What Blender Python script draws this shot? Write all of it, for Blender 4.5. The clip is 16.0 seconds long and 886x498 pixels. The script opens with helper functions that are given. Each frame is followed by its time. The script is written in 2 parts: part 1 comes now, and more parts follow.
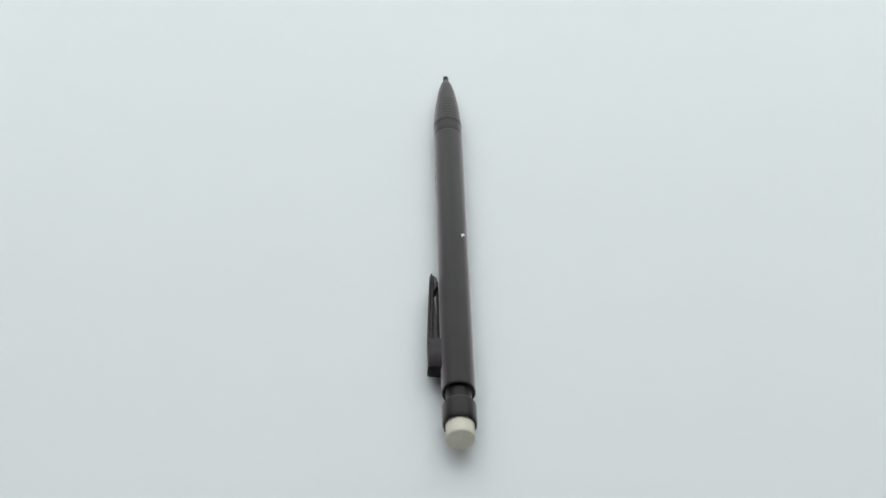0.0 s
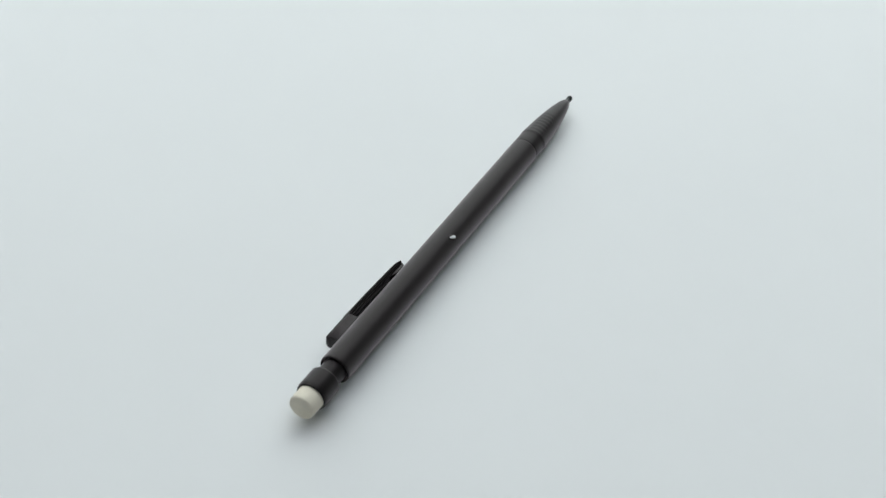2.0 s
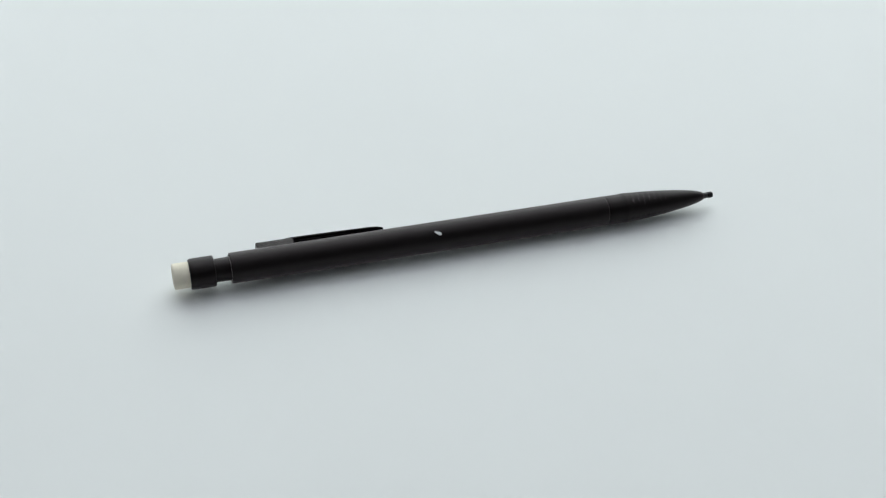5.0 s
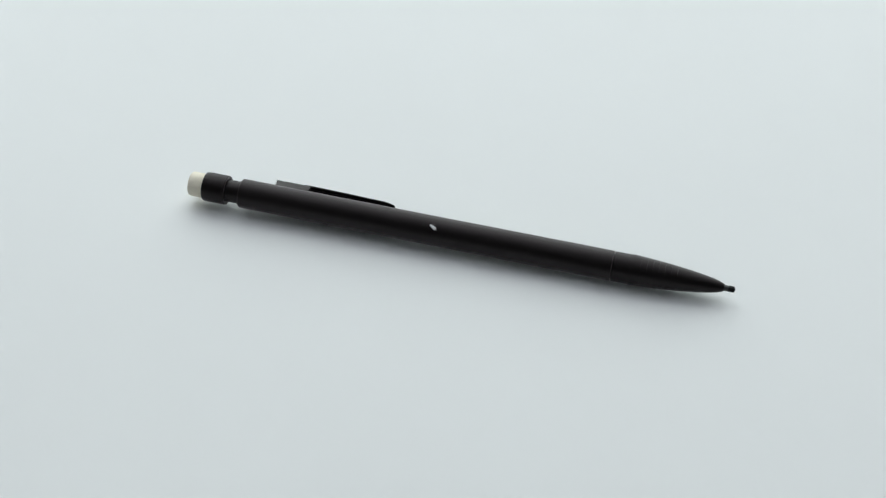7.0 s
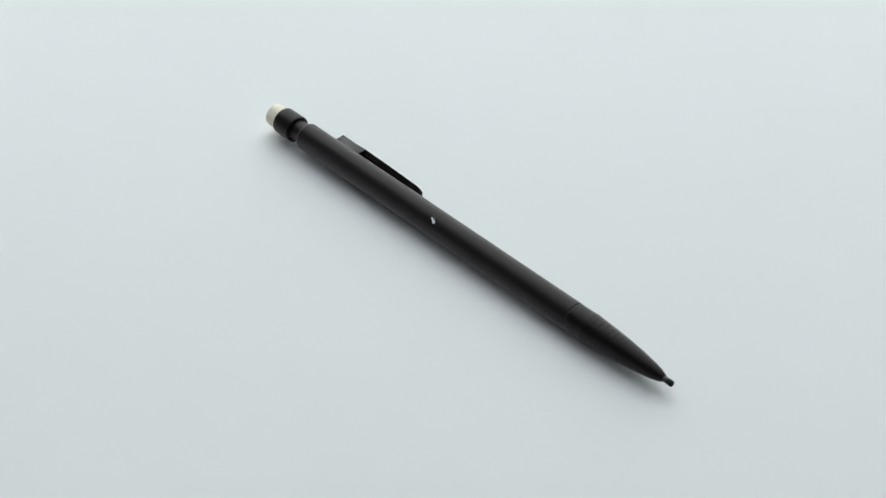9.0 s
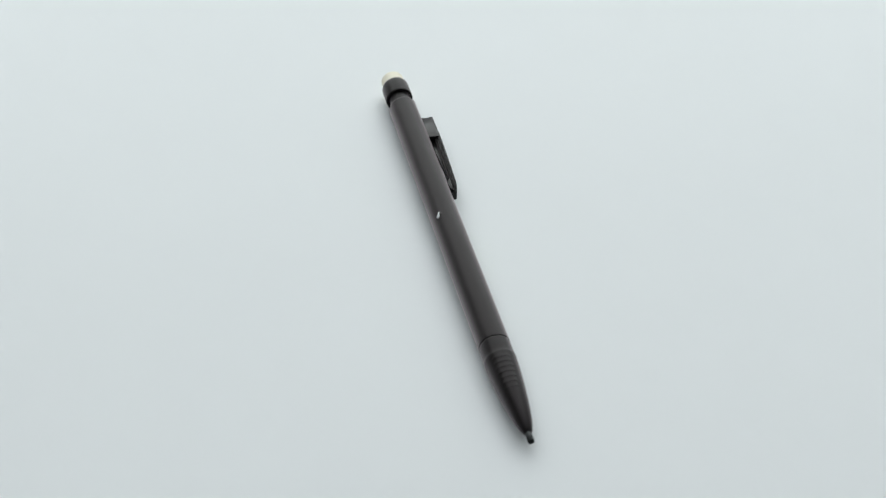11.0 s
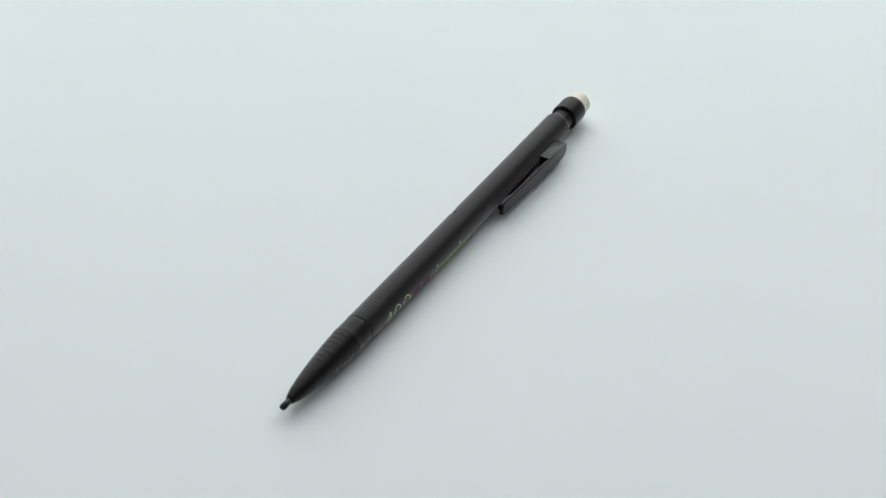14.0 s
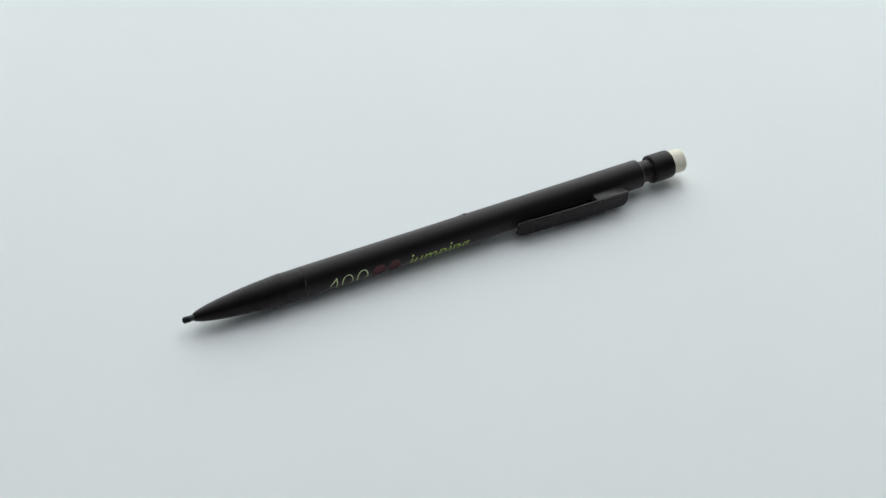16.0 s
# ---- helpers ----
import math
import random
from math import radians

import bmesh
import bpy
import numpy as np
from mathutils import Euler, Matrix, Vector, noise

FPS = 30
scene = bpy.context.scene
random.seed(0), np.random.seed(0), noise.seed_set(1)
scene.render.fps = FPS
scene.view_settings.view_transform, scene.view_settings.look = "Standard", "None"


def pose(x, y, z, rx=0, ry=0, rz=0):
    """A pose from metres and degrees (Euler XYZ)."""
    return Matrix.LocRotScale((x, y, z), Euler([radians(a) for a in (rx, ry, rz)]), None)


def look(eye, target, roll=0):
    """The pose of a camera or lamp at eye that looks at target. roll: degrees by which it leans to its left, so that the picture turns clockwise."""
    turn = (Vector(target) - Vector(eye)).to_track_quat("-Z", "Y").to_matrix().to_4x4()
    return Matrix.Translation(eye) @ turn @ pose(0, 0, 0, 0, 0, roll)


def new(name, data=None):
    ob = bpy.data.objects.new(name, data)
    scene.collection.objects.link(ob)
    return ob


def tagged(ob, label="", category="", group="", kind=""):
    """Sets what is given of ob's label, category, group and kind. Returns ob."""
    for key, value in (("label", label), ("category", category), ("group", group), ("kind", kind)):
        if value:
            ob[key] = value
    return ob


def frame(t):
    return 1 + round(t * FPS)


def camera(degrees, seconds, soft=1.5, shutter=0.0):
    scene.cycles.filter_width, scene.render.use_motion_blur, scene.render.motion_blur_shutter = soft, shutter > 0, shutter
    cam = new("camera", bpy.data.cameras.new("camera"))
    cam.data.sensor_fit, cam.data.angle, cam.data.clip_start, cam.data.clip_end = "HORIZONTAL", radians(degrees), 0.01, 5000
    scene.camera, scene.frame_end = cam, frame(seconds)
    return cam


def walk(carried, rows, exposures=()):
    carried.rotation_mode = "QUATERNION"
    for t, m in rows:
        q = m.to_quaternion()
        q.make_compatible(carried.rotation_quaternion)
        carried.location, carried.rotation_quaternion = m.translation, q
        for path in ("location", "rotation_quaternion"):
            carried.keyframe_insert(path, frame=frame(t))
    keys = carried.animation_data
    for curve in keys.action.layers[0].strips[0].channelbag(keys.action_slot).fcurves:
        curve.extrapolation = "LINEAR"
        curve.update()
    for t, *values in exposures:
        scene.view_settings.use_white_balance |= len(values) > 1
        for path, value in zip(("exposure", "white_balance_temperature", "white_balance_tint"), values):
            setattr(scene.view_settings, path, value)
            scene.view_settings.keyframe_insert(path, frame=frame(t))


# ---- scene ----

# ---- camera: it stands still and looks down on the table ----
cam = camera(33.82, 16.0, soft=1.25)
EYE = Vector((-0.0021, -0.2902, 0.2454))
PITCH = radians(40.32)
VIEW = look(EYE, EYE + Vector((0, math.cos(PITCH), -math.sin(PITCH))), 2.04)
cam.data.dof.use_dof, cam.data.dof.focus_distance, cam.data.dof.aperture_fstop = True, 0.38, 22.0
walk(cam, [(0.0, VIEW), (16.0, VIEW)])

# ---- light: a large soft panel behind the table, an added fill overhead, in a dim studio ----
world = bpy.data.worlds.new("room_light")
world.use_nodes = True
world.node_tree.nodes["Background"].inputs[0].default_value = (0.80, 0.90, 1.0, 1)
world.node_tree.nodes["Background"].inputs[1].default_value = 0.12
scene.world = world


def softbox(name, eye, target, width, height, power, color):
    data = bpy.data.lights.new(name, "AREA")
    data.shape, data.size, data.size_y = "RECTANGLE", width, height
    data.energy, data.color = power, color
    ob = new(name, data)
    ob.matrix_world = look(eye, target)
    return ob


softbox("softbox_lamp", (-0.03, 1.17, 1.00), (0.0, 0.0, 0.20), 2.6, 1.7, 26.6, (0.905, 1.0, 0.976))
# unseen fill, added to lighten the pencil's shadows and tint them lavender
softbox("overhead_fill_lamp", (0.0, 0.5, 1.9), (0.0, 0.5, 0.0), 2.4, 1.6, 11.2, (0.87, 0.90, 1.0))
scene.view_settings.exposure = 0.0


# ---- materials ----
def material(name, base, rough, vary=0.0, scale=200.0, bump=0.0, bump_scale=900.0, spec=0.5, gloss_vary=0.0, tint=(1, 1, 1), sheen=0.0):
    """A plastic, rubber or paint surface with mottling at two scales and fine relief."""
    mat = bpy.data.materials.new(name)
    mat.use_nodes = True
    nodes, links = mat.node_tree.nodes, mat.node_tree.links
    bsdf = nodes["Principled BSDF"]
    bsdf.inputs["Roughness"].default_value = rough
    bsdf.inputs["Specular IOR Level"].default_value = spec
    bsdf.inputs["Specular Tint"].default_value = (*tint, 1)
    bsdf.inputs["Sheen Weight"].default_value, bsdf.inputs["Sheen Roughness"].default_value = sheen, 0.4
    bsdf.inputs["Sheen Tint"].default_value = (*tint, 1)
    coords = nodes.new("ShaderNodeTexCoord")
    big, fine = nodes.new("ShaderNodeTexNoise"), nodes.new("ShaderNodeTexNoise")
    big.inputs["Scale"].default_value, big.inputs["Detail"].default_value = scale, 5
    fine.inputs["Scale"].default_value, fine.inputs["Detail"].default_value = bump_scale, 4
    for n in (big, fine):
        links.new(coords.outputs["Object"], n.inputs["Vector"])
    ramp = nodes.new("ShaderNodeValToRGB")
    ramp.color_ramp.elements[0].position, ramp.color_ramp.elements[1].position = 0.3, 0.7
    ramp.color_ramp.elements[0].color = (*[c * (1 - vary) for c in base], 1)
    ramp.color_ramp.elements[1].color = (*[min(1, c * (1 + vary)) for c in base], 1)
    links.new(big.outputs["Fac"], ramp.inputs["Fac"])
    links.new(ramp.outputs["Color"], bsdf.inputs["Base Color"])
    if gloss_vary:
        span = nodes.new("ShaderNodeMapRange")
        span.inputs["To Min"].default_value, span.inputs["To Max"].default_value = rough - gloss_vary, rough + gloss_vary
        links.new(fine.outputs["Fac"], span.inputs["Value"])
        links.new(span.outputs["Result"], bsdf.inputs["Roughness"])
    if bump:
        relief = nodes.new("ShaderNodeBump")
        relief.inputs["Strength"].default_value, relief.inputs["Distance"].default_value = bump, 0.0002
        links.new(fine.outputs["Fac"], relief.inputs["Height"])
        links.new(relief.outputs["Normal"], bsdf.inputs["Normal"])
    return mat


WARM = (1.0, 0.87, 0.89)
BLACK = material("black_barrel_plastic", (0.0026, 0.0022, 0.0023), 0.38, 0.2, 160, 0.12, 2600, 0.21, 0.07, WARM, 0.84)
CAP = material("black_cap_plastic", (0.0026, 0.0022, 0.0023), 0.38, 0.2, 160, 0.08, 2600, 0.21, 0.06, WARM, 0.42)
GRIP = material("black_grip_plastic", (0.0026, 0.0023, 0.0024), 0.36, 0.2, 160, 0.04, 2600, 0.20, 0.06, WARM, 0.55)
CLIP = material("black_clip_plastic", (0.0026, 0.0024, 0.0025), 0.25, 0.2, 200, 0.03, 2600, 0.27, 0.04, WARM, 0.3)
SLEEVE = material("dark_sleeve_plastic", (0.02, 0.021, 0.022), 0.33, 0.1, 300, 0.05, 3000, 0.5, 0.03)
LEAD = material("graphite_lead", (0.006, 0.006, 0.007), 0.45, 0.1, 400, 0.1, 3000, 0.2)
RUBBER = material("cream_eraser_rubber", (0.91, 0.84, 0.70), 0.75, 0.05, 500, 0.25, 3500, 0.3)
WHITE_DOT = material("white_paint", (0.85, 0.86, 0.86), 0.3, 0.02, 500, 0.0, 900, 0.5)
GREEN = material("green_print", (0.50, 0.68, 0.16), 0.5, 0.08, 900)
PALE_GREEN = material("pale_green_print", (0.56, 0.68, 0.36), 0.5, 0.08, 900)
RED = material("dark_red_print", (0.075, 0.008, 0.014), 0.5, 0.1, 900)
TABLE = material("white_table_laminate", (0.84, 0.845, 0.846), 0.45, 0.006, 14, 0.02, 600, 0.25)
# scattering inside the sheet is added to soften and lighten the contact shadows
SHEET = TABLE.node_tree.nodes["Principled BSDF"].inputs
SHEET["Subsurface Weight"].default_value, SHEET["Subsurface Scale"].default_value = 0.6, 0.007
SHEET["Subsurface Radius"].default_value = (1.0, 1.0, 1.0)
DIM = material("dim_reflection_paint", (0.10, 0.10, 0.105), 0.8, 0.05, 3, 0.1, 150, 0.3)
WALL = material("pale_bounce_paint", (0.87, 0.882, 0.885), 0.8, 0.03, 3, 0.1, 150, 0.3)


# ---- mesh helpers ----
def part(name, bm, mat, parent=None, label="", smooth=True):
    """Links a bmesh as one mesh object, under a thing or a part."""
    bmesh.ops.recalc_face_normals(bm, faces=bm.faces)
    data = bpy.data.meshes.new(name)
    bm.to_mesh(data)
    bm.free()
    data.materials.append(mat)
    if smooth:
        data.polygons.foreach_set("use_smooth", [True] * len(data.polygons))
        data.set_sharp_from_angle(angle=radians(38))
    ob = new(name, data)
    if parent:
        ob.parent = parent
    return tagged(ob, label)


def lathe(profile, segments=96):
    """A solid of revolution round the x axis; profile is a closed or axis-to-axis run of (x, radius)."""
    bm = bmesh.new()
    rings = []
    for x, r in profile:
        if r < 1e-7:
            rings.append([bm.verts.new((x, 0, 0))])
        else:
            rings.append([bm.verts.new((x, r * math.sin(a), r * math.cos(a)))
                          for a in (2 * math.pi * k / segments for k in range(segments))])
    pairs = list(zip(rings, rings[1:]))
    if profile[0][1] > 1e-7 and profile[-1][1] > 1e-7:
        pairs.append((rings[-1], rings[0]))
    for one, two in pairs:
        for k in range(segments):
            n = (k + 1) % segments
            if len(one) == 1:
                bm.faces.new((one[0], two[k], two[n]))
            elif len(two) == 1:
                bm.faces.new((one[k], one[n], two[0]))
            else:
                bm.faces.new((one[k], one[n], two[n], two[k]))
    return bm


def prism(outline, low, high, axis="z", bevel=0.0, segments=3):
    """A plate from an outline in the plane across the axis, between two heights, with rounded edges."""
    bm = bmesh.new()
    def at(p, h):
        return (p[0], p[1], h) if axis == "z" else (p[0], h, p[1])
    one = [bm.verts.new(at(p, low)) for p in outline]
    two = [bm.verts.new(at(p, high)) for p in outline]
    bm.faces.new(one[::-1]), bm.faces.new(two)
    for k in range(len(one)):
        n = (k + 1) % len(one)
        bm.faces.new((one[k], one[n], two[n], two[k]))
    if bevel:
        bmesh.ops.bevel(bm, geom=list(bm.edges), offset=bevel, segments=segments, affect="EDGES", profile=0.5, clamp_overlap=True)
    return bm


def plane_box(name, x0, x1, y0, y1, z0, z1, mat, label):
    bm = bmesh.new()
    bmesh.ops.create_cube(bm, size=1, matrix=Matrix.Translation(((x0 + x1) / 2, (y0 + y1) / 2, (z0 + z1) / 2))
                          @ Matrix.Diagonal((x1 - x0, y1 - y0, z1 - z0, 1)))
    return tagged(part(name, bm, mat, None, label, smooth=False), kind="structure")


# ---- the setting: a white table sheet; the unseen walls and ceiling are added round it ----
plane_box("ground", -2.2, 2.2, -2.0, 2.0, -0.03, 0.0, TABLE, "smooth white table surface with a faint blue cast")
# pale north wall and ceiling bounce light back into the shadows
plane_box("wall_north", -2.2, 2.2, 2.0, 2.1, -0.03, 2.3, WALL, "unseen pale wall, added to bounce light")
# three dark walls keep the pencil's front and sides black in reflection
plane_box("wall_south", -2.2, 2.2, -2.1, -2.0, -0.03, 2.3, DIM, "unseen dark grey wall, added to darken reflections")
plane_box("wall_east", 2.2, 2.3, -2.1, 2.1, -0.03, 2.3, DIM, "unseen dark grey wall, added to darken reflections")
plane_box("wall_west", -2.3, -2.2, -2.1, 2.1, -0.03, 2.3, DIM, "unseen dark grey wall, added to darken reflections")
plane_box("ceiling", -2.3, 2.3, -2.1, 2.1, 2.3, 2.4, WALL, "unseen pale ceiling, added to bounce light")

# ---- the mechanical pencil; x runs along its axis, 0 at the pivot ----
MM = 0.001
REAR = -0.07174            # the eraser's end face
R = 3.91 * MM              # the barrel's radius
SLOPE = 0.0075             # the tip lies a little lower than the cap
AXIS_Z = R + SLOPE * 0.047 + 0.00003


def st(mm):
    """Place on the axis, from millimetres counted from the eraser's end."""
    return REAR + mm * MM


def profile(*rows):
    return [(st(s), r * MM) for s, r in rows]


def on_barrel(s, angle, radius):
    """A point on the round barrel: angle in degrees from the top towards the clip's side."""
    a = radians(angle)
    return Vector((st(s), radius * math.sin(a), radius * math.cos(a)))


def build_pencil():
    pencil = tagged(new("mechanical_pencil"), "matt black plastic mechanical pencil with cream eraser, on white table", "pencil")
    # the eraser, slightly worn at its rim
    part("eraser", lathe(profile((6.5, 0), (6.5, 3.28), (0.35, 3.28), (0.02, 3.17), (-0.15, 2.95), (-0.2, 2.6), (-0.17, 0))), RUBBER, pencil,
         "cream white cylindrical eraser")
    # the push cap that holds the eraser
    part("push_cap", lathe(profile((4.3, 3.34), (4.0, 3.38), (3.9, 3.55), (4.0, 3.76), (4.45, 3.9), (5.4, 3.93), (9.75, 3.93), (10.05, 3.89),
                                   (10.18, 3.8), (10.2, 3.7), (10.2, 3.25), (8.2, 3.2), (8.1, 2.5), (7.0, 2.5), (7.0, 3.34))), CAP, pencil, "black push cap")
    part("neck", lathe(profile((8.0, 0), (8.0, 2.95), (11.2, 2.98), (13.0, 2.98), (13.3, 3.05), (17.0, 3.05), (17.0, 0))), CAP, pencil)
    barrel = part("barrel", lathe(profile((17.0, 3.08), (16.8, 3.3), (14.25, 3.36), (14.1, 3.5), (14.12, 3.76), (14.3, 3.88), (14.6, 3.91), (15.0, 3.91), (30, 3.91), (60, 3.91), (90, 3.91),
                                          (113.5, 3.91), (113.85, 3.91), (113.95, 3.89), (113.96, 3.86), (113.96, 3.5), (113.8, 3.0), (60, 3.06))), BLACK, pencil)
    grip = part("grip", lathe(profile((112.0, 0), (112.0, 3.4), (113.7, 3.45), (114.06, 3.5), (114.08, 3.74), (114.2, 3.82), (114.5, 3.845), (116.5, 3.85), (117.8, 3.85), (118.4, 3.87),
                                      (118.95, 3.93), (119.15, 3.965), (119.5, 3.96), (120.3, 3.90), (122, 3.79), (125.5, 3.58), (129.2, 3.28), (133.6, 2.79), (136, 2.46), (138, 2.14),
                                      (139.5, 1.85), (140.7, 1.55), (141.6, 1.25), (142.1, 1.05), (142.3, 0.9), (142.3, 0))), GRIP, pencil)
    build_ribs(grip)
    sleeve = part("lead_sleeve", lathe(profile((142.0, 0), (142.0, 0.86), (142.5, 0.80), (143.5, 0.74), (143.6, 0.6), (143.6, 0)), 48), SLEEVE, pencil, "dark grey lead sleeve")
    part("sleeve_tip", lathe(profile((143.4, 0), (143.4, 0.72), (143.55, 0.8), (144.6, 0.8), (144.9, 0.70), (145.0, 0.5), (144.7, 0.36), (144.7, 0)), 48), LEAD, sleeve)
    part("lead", lathe(profile((144.0, 0), (144.0, 0.33), (145.05, 0.32), (145.1, 0.26), (145.1, 0)), 24), LEAD, sleeve)
    build_clip(pencil)
    build_dot(barrel)
    build_print(barrel)
    return pencil


def grip_radius(s):
    rows = [(119.15, 3.965), (119.5, 3.96), (120.3, 3.90), (122, 3.79), (125.5, 3.58), (129.2, 3.28), (133.6, 2.79)]
    return float(np.interp(s, [a for a, b in rows], [b for a, b in rows]))


def build_ribs(grip):
    """Three finger panels of seven shallow steps each round the grip, rising gently and dropping towards the tip."""
    for centre in (-8, 112, 232):
        for k in range(7):
            s = 120.6 + 1.55 * k
            half = 44 - 2.0 * abs(k - 2)
            bm = bmesh.new()
            rows = []
            steps = 18
            for j in range(steps + 1):
                u = j / steps
                fade = min(1.0, 6 * u, 6 * (1 - u)) ** 0.5
                angle = centre - half + 2 * half * u
                rows.append([bm.verts.new(on_barrel(s + d, angle, (grip_radius(s + d) + h * fade - 0.07) * MM))
                             for d, h in ((-0.72, 0), (-0.68, 0.06), (0.1, 0.108), (0.42, 0.138), (0.5, 0.132), (0.58, 0))])
            for a, b in zip(rows, rows[1:]):
                for q in range(len(a)):
                    n = (q + 1) % len(a)
                    bm.faces.new((a[q], a[n], b[n], b[q]))
            bm.faces.new(rows[0]), bm.faces.new(rows[-1])
            part("grip_rib", bm, GRIP, grip)


def loft(rows, bevel=0.0):
    """A closed skin over cross-sections that have the same number of corners, in mm."""
    bm = bmesh.new()
    rings = [[bm.verts.new((st(x), y * MM, z * MM)) for x, y, z in row] for row in rows]
    for a, b in zip(rings, rings[1:]):
        for q in range(len(a)):
            n = (q + 1) % len(a)
            bm.faces.new((a[q], a[n], b[n], b[q]))
    bm.faces.new(rings[0]), bm.faces.new(rings[-1])
    if bevel:
        bmesh.ops.bevel(bm, geom=list(bm.edges), offset=bevel * MM, segments=2, affect="EDGES", profile=0.5, clamp_overlap=True)
    return bm


def build_clip(pencil):
    """A stiff pocket clip: a root block on the barrel, a stepped, tapering arm and a hooked nib that presses on the barrel."""
    # the root block, its end hollowed a little and rounded under
    rows = []
    for k in range(9):
        v = k / 8
        y = 3.0 + 4.0 * v
        hollow = 0.42 * (1 - (2 * v - 1) ** 2)
        edge = 0.3 if k in (0, 8) else 0.0
        lift = 1.1 * max(0.0, (v - 0.6) / 0.4) ** 2
        rows.append([(x, y, z) for x, z in (
            (21.75 + hollow, 1.33 - edge), (21.45 + hollow + edge, 1.1), (21.3 + hollow + edge, -1.5 + 0.3 * lift), (21.7 + hollow + edge, -2.6 + 0.4 * lift),
            (22.6 + hollow, -3.15 + 0.4 * lift), (23.9 + hollow, -3.35 + 0.3 * lift), (31.4, -2.9 if k == 8 else -3.2), (31.4 - edge, 1.05), (31.15, 1.33 - edge))])
    clip = part("clip", loft(rows), CLIP, pencil, "black pocket clip standing off the barrel")
    # the low rail along the barrel, under the arm; deepened to shade the gap there
    section = ((3.0, 0.4), (3.8, 0.2), (4.5, -1.0), (4.7, -3.2), (3.0, -3.5))
    part("clip_rail", loft([[(x, 3.0 + (y - 3.0) * w, z) for y, z in section] for x, w in ((22.6, 1.0), (38.0, 1.0), (50.5, 0.9), (52.5, 0.5))], 0.08), CLIP, clip)
    # the arm: a plate set on edge with a lower ledge inside, drawing in and narrowing towards the tip
    rows = []
    for k in range(19):
        u = k / 18
        s = 29.5 + 25.3 * u
        out = 7.0 - 0.95 * u ** 1.4
        lip, ledge = 0.62 - 0.1 * u, 1.42 - 0.3 * u
        top, low = 1.33 + 0.18 * u, -3.2 + 0.1 * u
        if k >= 17:
            drop = (0.12, 0.5)[k - 17]
            top, low, out = top - drop, low + 0.6 * drop, out - 0.4 * drop
        c = 0.16
        rows.append([(s, y, z) for y, z in (
            (out - c, top), (out, top - c), (out, low + 2 * c), (out - 2 * c, low), (out - ledge + c, low), (out - ledge, low + c),
            (out - ledge, top - 0.66 - 1.6 * c), (out - ledge + 1.6 * c, top - 0.62), (out - lip, top - 0.68), (out - lip, top - c), (out - lip + c, top))])
    part("clip_arm", loft(rows), CLIP, clip)
    # a stiffening rib along the arm's inner face, running out towards the tip
    part("clip_rib", prism([(st(30.8), 4.1 * MM), (st(30.8), 5.8 * MM), (st(47.5), 5.4 * MM), (st(47.5), 5.05 * MM)],
                           -1.7 * MM, -0.5 * MM, "z", 0.1 * MM), CLIP, clip)
    # the hooked nib at the arm's end
    part("clip_nib", prism([(st(48.6), 5.3 * MM), (st(49.8), 4.75 * MM), (st(50.8), 4.1 * MM), (st(51.8), 3.95 * MM), (st(52.9), 4.05 * MM), (st(53.6), 4.5 * MM), (st(54.7), 4.8 * MM), (st(54.9), 5.4 * MM), (st(54.0), 5.6 * MM)],
                           -2.3 * MM, 0.5 * MM, "z", 0.3 * MM), CLIP, clip)


def build_dot(barrel):
    """A small raised moulding mark with a white, wedge-shaped top."""
    def turned(s, angle):
        return Matrix.Translation(on_barrel(s, angle, R)) @ Euler((radians(-angle), 0, 0)).to_matrix().to_4x4()
    bm = bmesh.new()
    bmesh.ops.create_uvsphere(bm, u_segments=20, v_segments=10, radius=1, matrix=turned(67.0, -31) @ Matrix.Diagonal((0.75 * MM, 0.45 * MM, 0.24 * MM, 1)))
    mark = part("moulding_mark", bm, BLACK, barrel)
    bm = prism([(-1.0 * MM, 0.35 * MM), (-0.75 * MM, 0.62 * MM), (0.75 * MM, 0.1 * MM), (0.95 * MM, -0.5 * MM), (0.45 * MM, -0.75 * MM)], -0.2 * MM, 0.25 * MM, "z", 0.1 * MM)
    bmesh.ops.transform(bm, matrix=turned(67.3, -37), verts=bm.verts)
    part("white_dot", bm, WHITE_DOT, mark, "small white dot")


def wrap(bm, start, base):
    """Bends a flat print (x along the words, y up, z out, all in mm) round the barrel."""
    for _ in range(3):
        bmesh.ops.subdivide_edges(bm, edges=[e for e in bm.edges if e.calc_length() > 0.5], cuts=1)
    bmesh.ops.triangulate(bm, faces=bm.faces)
    for v in bm.verts:
        x, y, z = v.co
        v.co = on_barrel(start - x, base - math.degrees(y * MM / R), R + (z + 0.012) * MM)


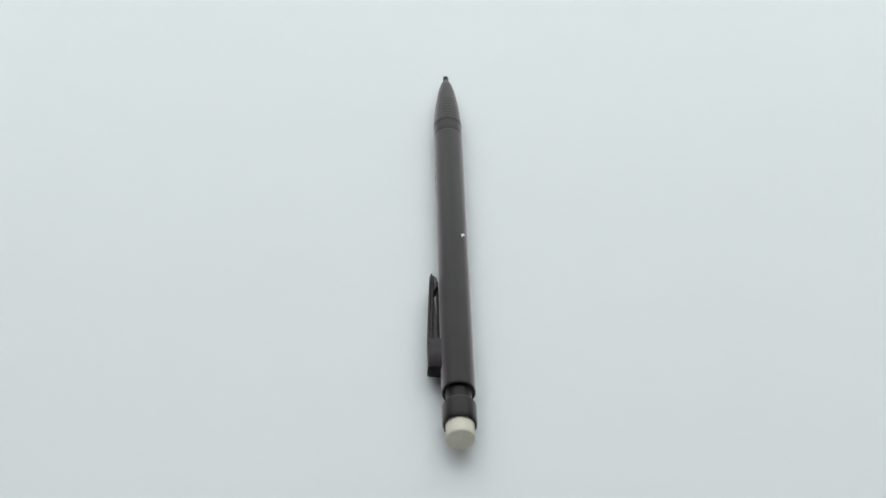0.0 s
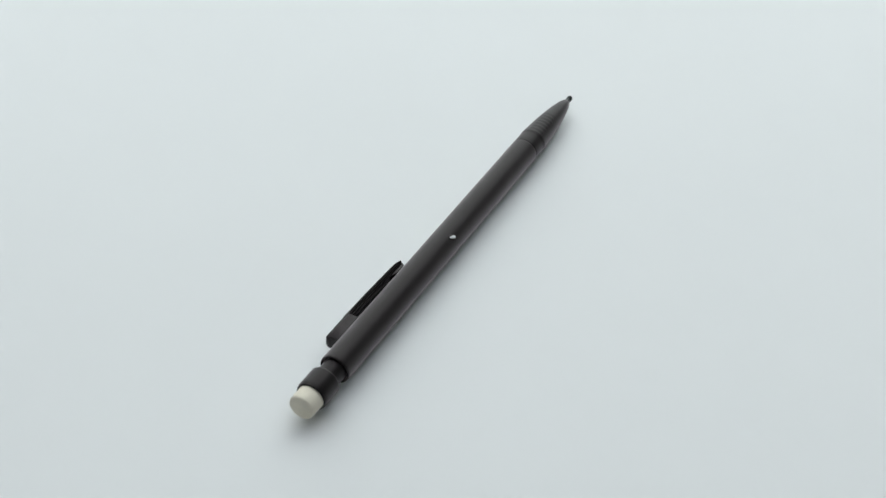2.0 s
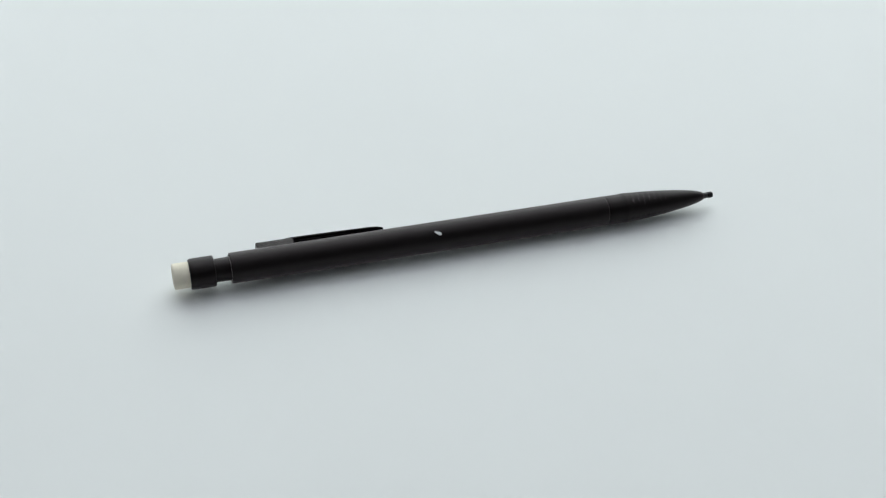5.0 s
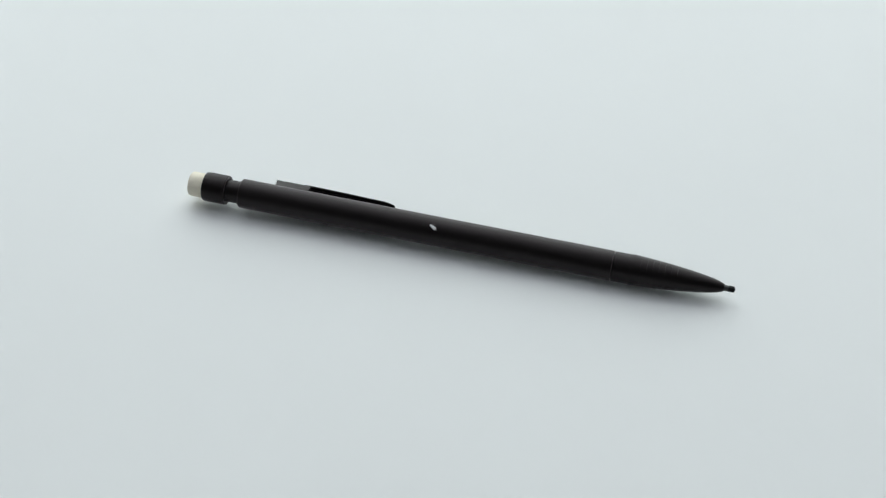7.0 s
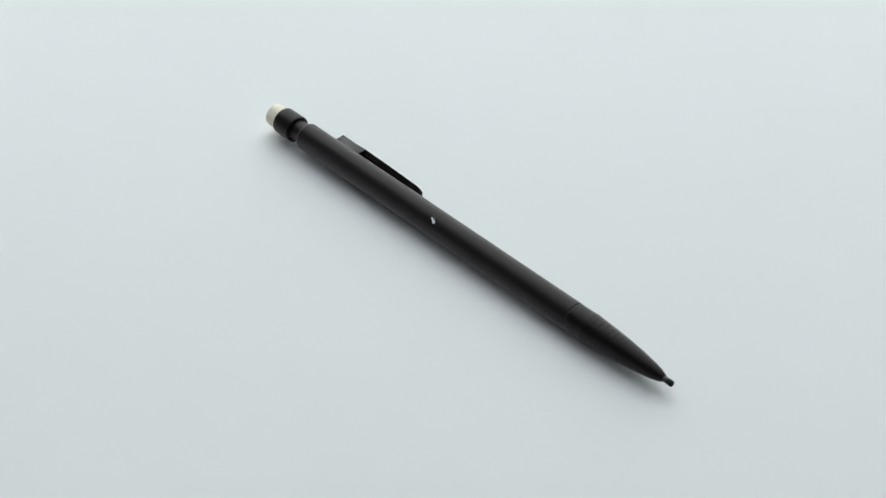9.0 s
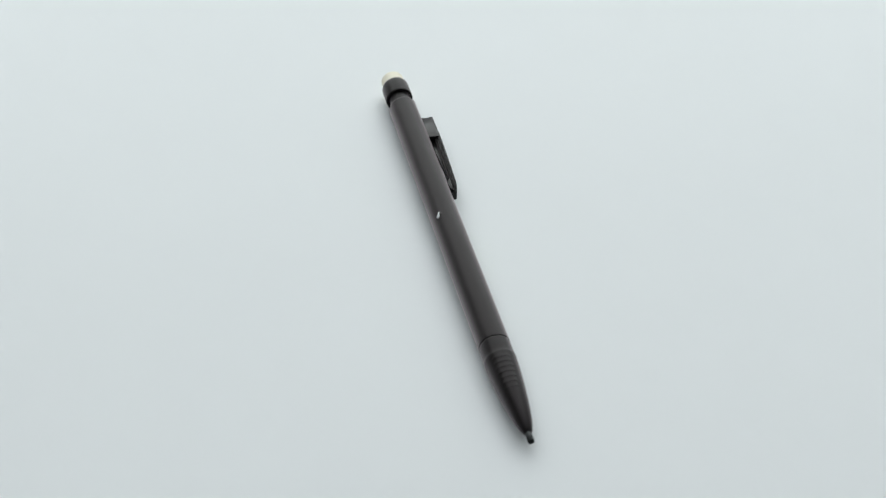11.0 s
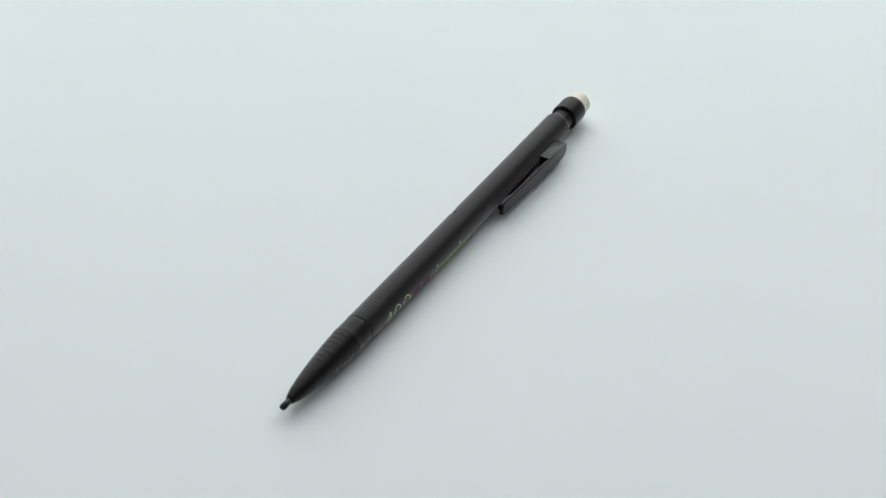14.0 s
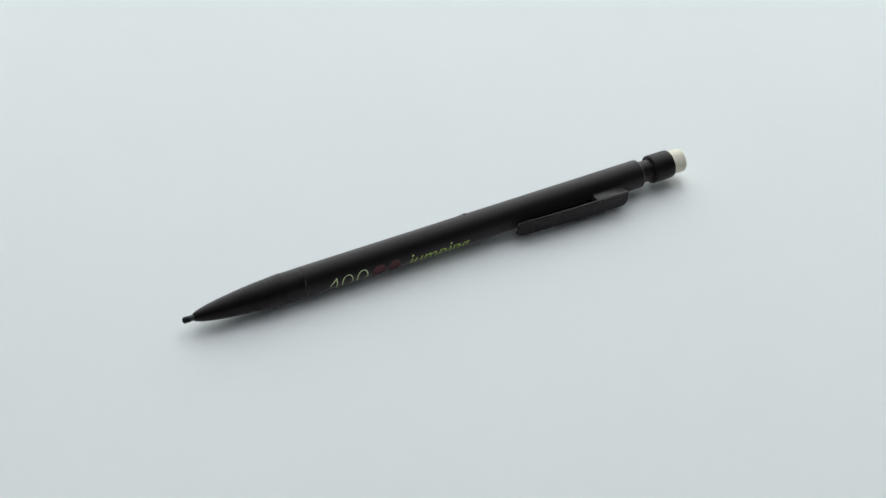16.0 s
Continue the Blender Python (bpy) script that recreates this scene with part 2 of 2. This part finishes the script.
def word(name, text, length, height, start, base, thin, mat, barrel, slant=0.2, stroke=(), stroke_start=0.0):
    """Printed letters of the built-in font, fitted to a length and a height in mm and wrapped on the barrel."""
    curve = bpy.data.curves.new(name, "FONT")
    curve.body, curve.offset, curve.extrude, curve.resolution_u, curve.shear = text, thin, 0.01, 6, slant
    ob = new(name, curve)
    bpy.context.view_layer.update()
    data = bpy.data.meshes.new_from_object(ob.evaluated_get(bpy.context.evaluated_depsgraph_get()))
    bpy.data.objects.remove(ob)
    bm = bmesh.new()
    bm.from_mesh(data)
    bpy.data.meshes.remove(data)
    bmesh.ops.remove_doubles(bm, verts=bm.verts, dist=1e-5)
    xs, ys = [v.co.x for v in bm.verts], [v.co.y for v in bm.verts]
    x0, wide, tall = min(xs), max(xs) - min(xs), max(ys)
    for v in bm.verts:
        v.co = ((v.co.x - x0) * length / wide, v.co.y * height / tall, v.co.z)
    # a first character drawn as one thin line
    for (xa, ya), (xb, yb) in zip(stroke, stroke[1:]):
        way = Vector((xb - xa, yb - ya))
        side = Vector((-way.y, way.x)).normalized() * 0.17
        lead_in = start - stroke_start
        for k in range(8):
            quad = []
            for u, sign in ((k / 8, 1), (k / 8, -1), ((k + 1) / 8, -1), ((k + 1) / 8, 1)):
                quad.append(bm.verts.new((xa + way.x * u + side.x * sign + lead_in, ya + way.y * u + side.y * sign, 0.01)))
            bm.faces.new(quad)
    wrap(bm, start, base)
    return part(name, bm, mat, barrel, "", smooth=False)


def build_print(barrel):
    tagged(word("printed_number", "00", 7.3, 4.4, 104.7, 137, -0.028, PALE_GREEN, barrel, 0.06, [(0.0, 2.5), (1.9, 4.35), (1.9, 0.0)], 107.9),
           "thin light green printed number 100")
    # two dark red characters that cannot be read, as bars
    for x in (96.4, 92.0):
        bm = bmesh.new()
        bmesh.ops.create_grid(bm, x_segments=8, y_segments=12, size=0.5)
        for v in bm.verts:
            u, w = v.co.x + 0.5, v.co.y + 0.5
            v.co = (0.3 * w + 3.6 * u, 3.8 * w - 1.2 * w * (2 * u - 1) ** 4, 0)
        wrap(bm, x, 132)
        part("printed_bar", bm, RED, barrel, "dark red printed bar", smooth=False)
    tagged(word("printed_word", "jumping", 17.9, 4.0, 86.2, 136, -0.006, GREEN, barrel), "light green printed word jumping")


pencil = build_pencil()


# ---- the pencil turns on the spot at an even rate ----
def motions():
    # small unevenness of the turning, in degrees, second by second
    lag = (-0.65, -0.05, 0.1, 0.2, 0.2, 0.18, 0.18, 0.15, 0.05, -0.05, 0.0, -0.1, -0.2, -0.05, 0.05, 0.25, 0.22)
    rows = []
    for k in range(17):
        yaw = 93.19 - 15.265 * k + lag[k]
        rows.append((float(k), Matrix.Rotation(radians(yaw), 4, "Z") @ Matrix.Translation((0, -0.0001, AXIS_Z)) @ Matrix.Rotation(math.atan(SLOPE), 4, "Y")))
    walk(pencil, rows)


motions()
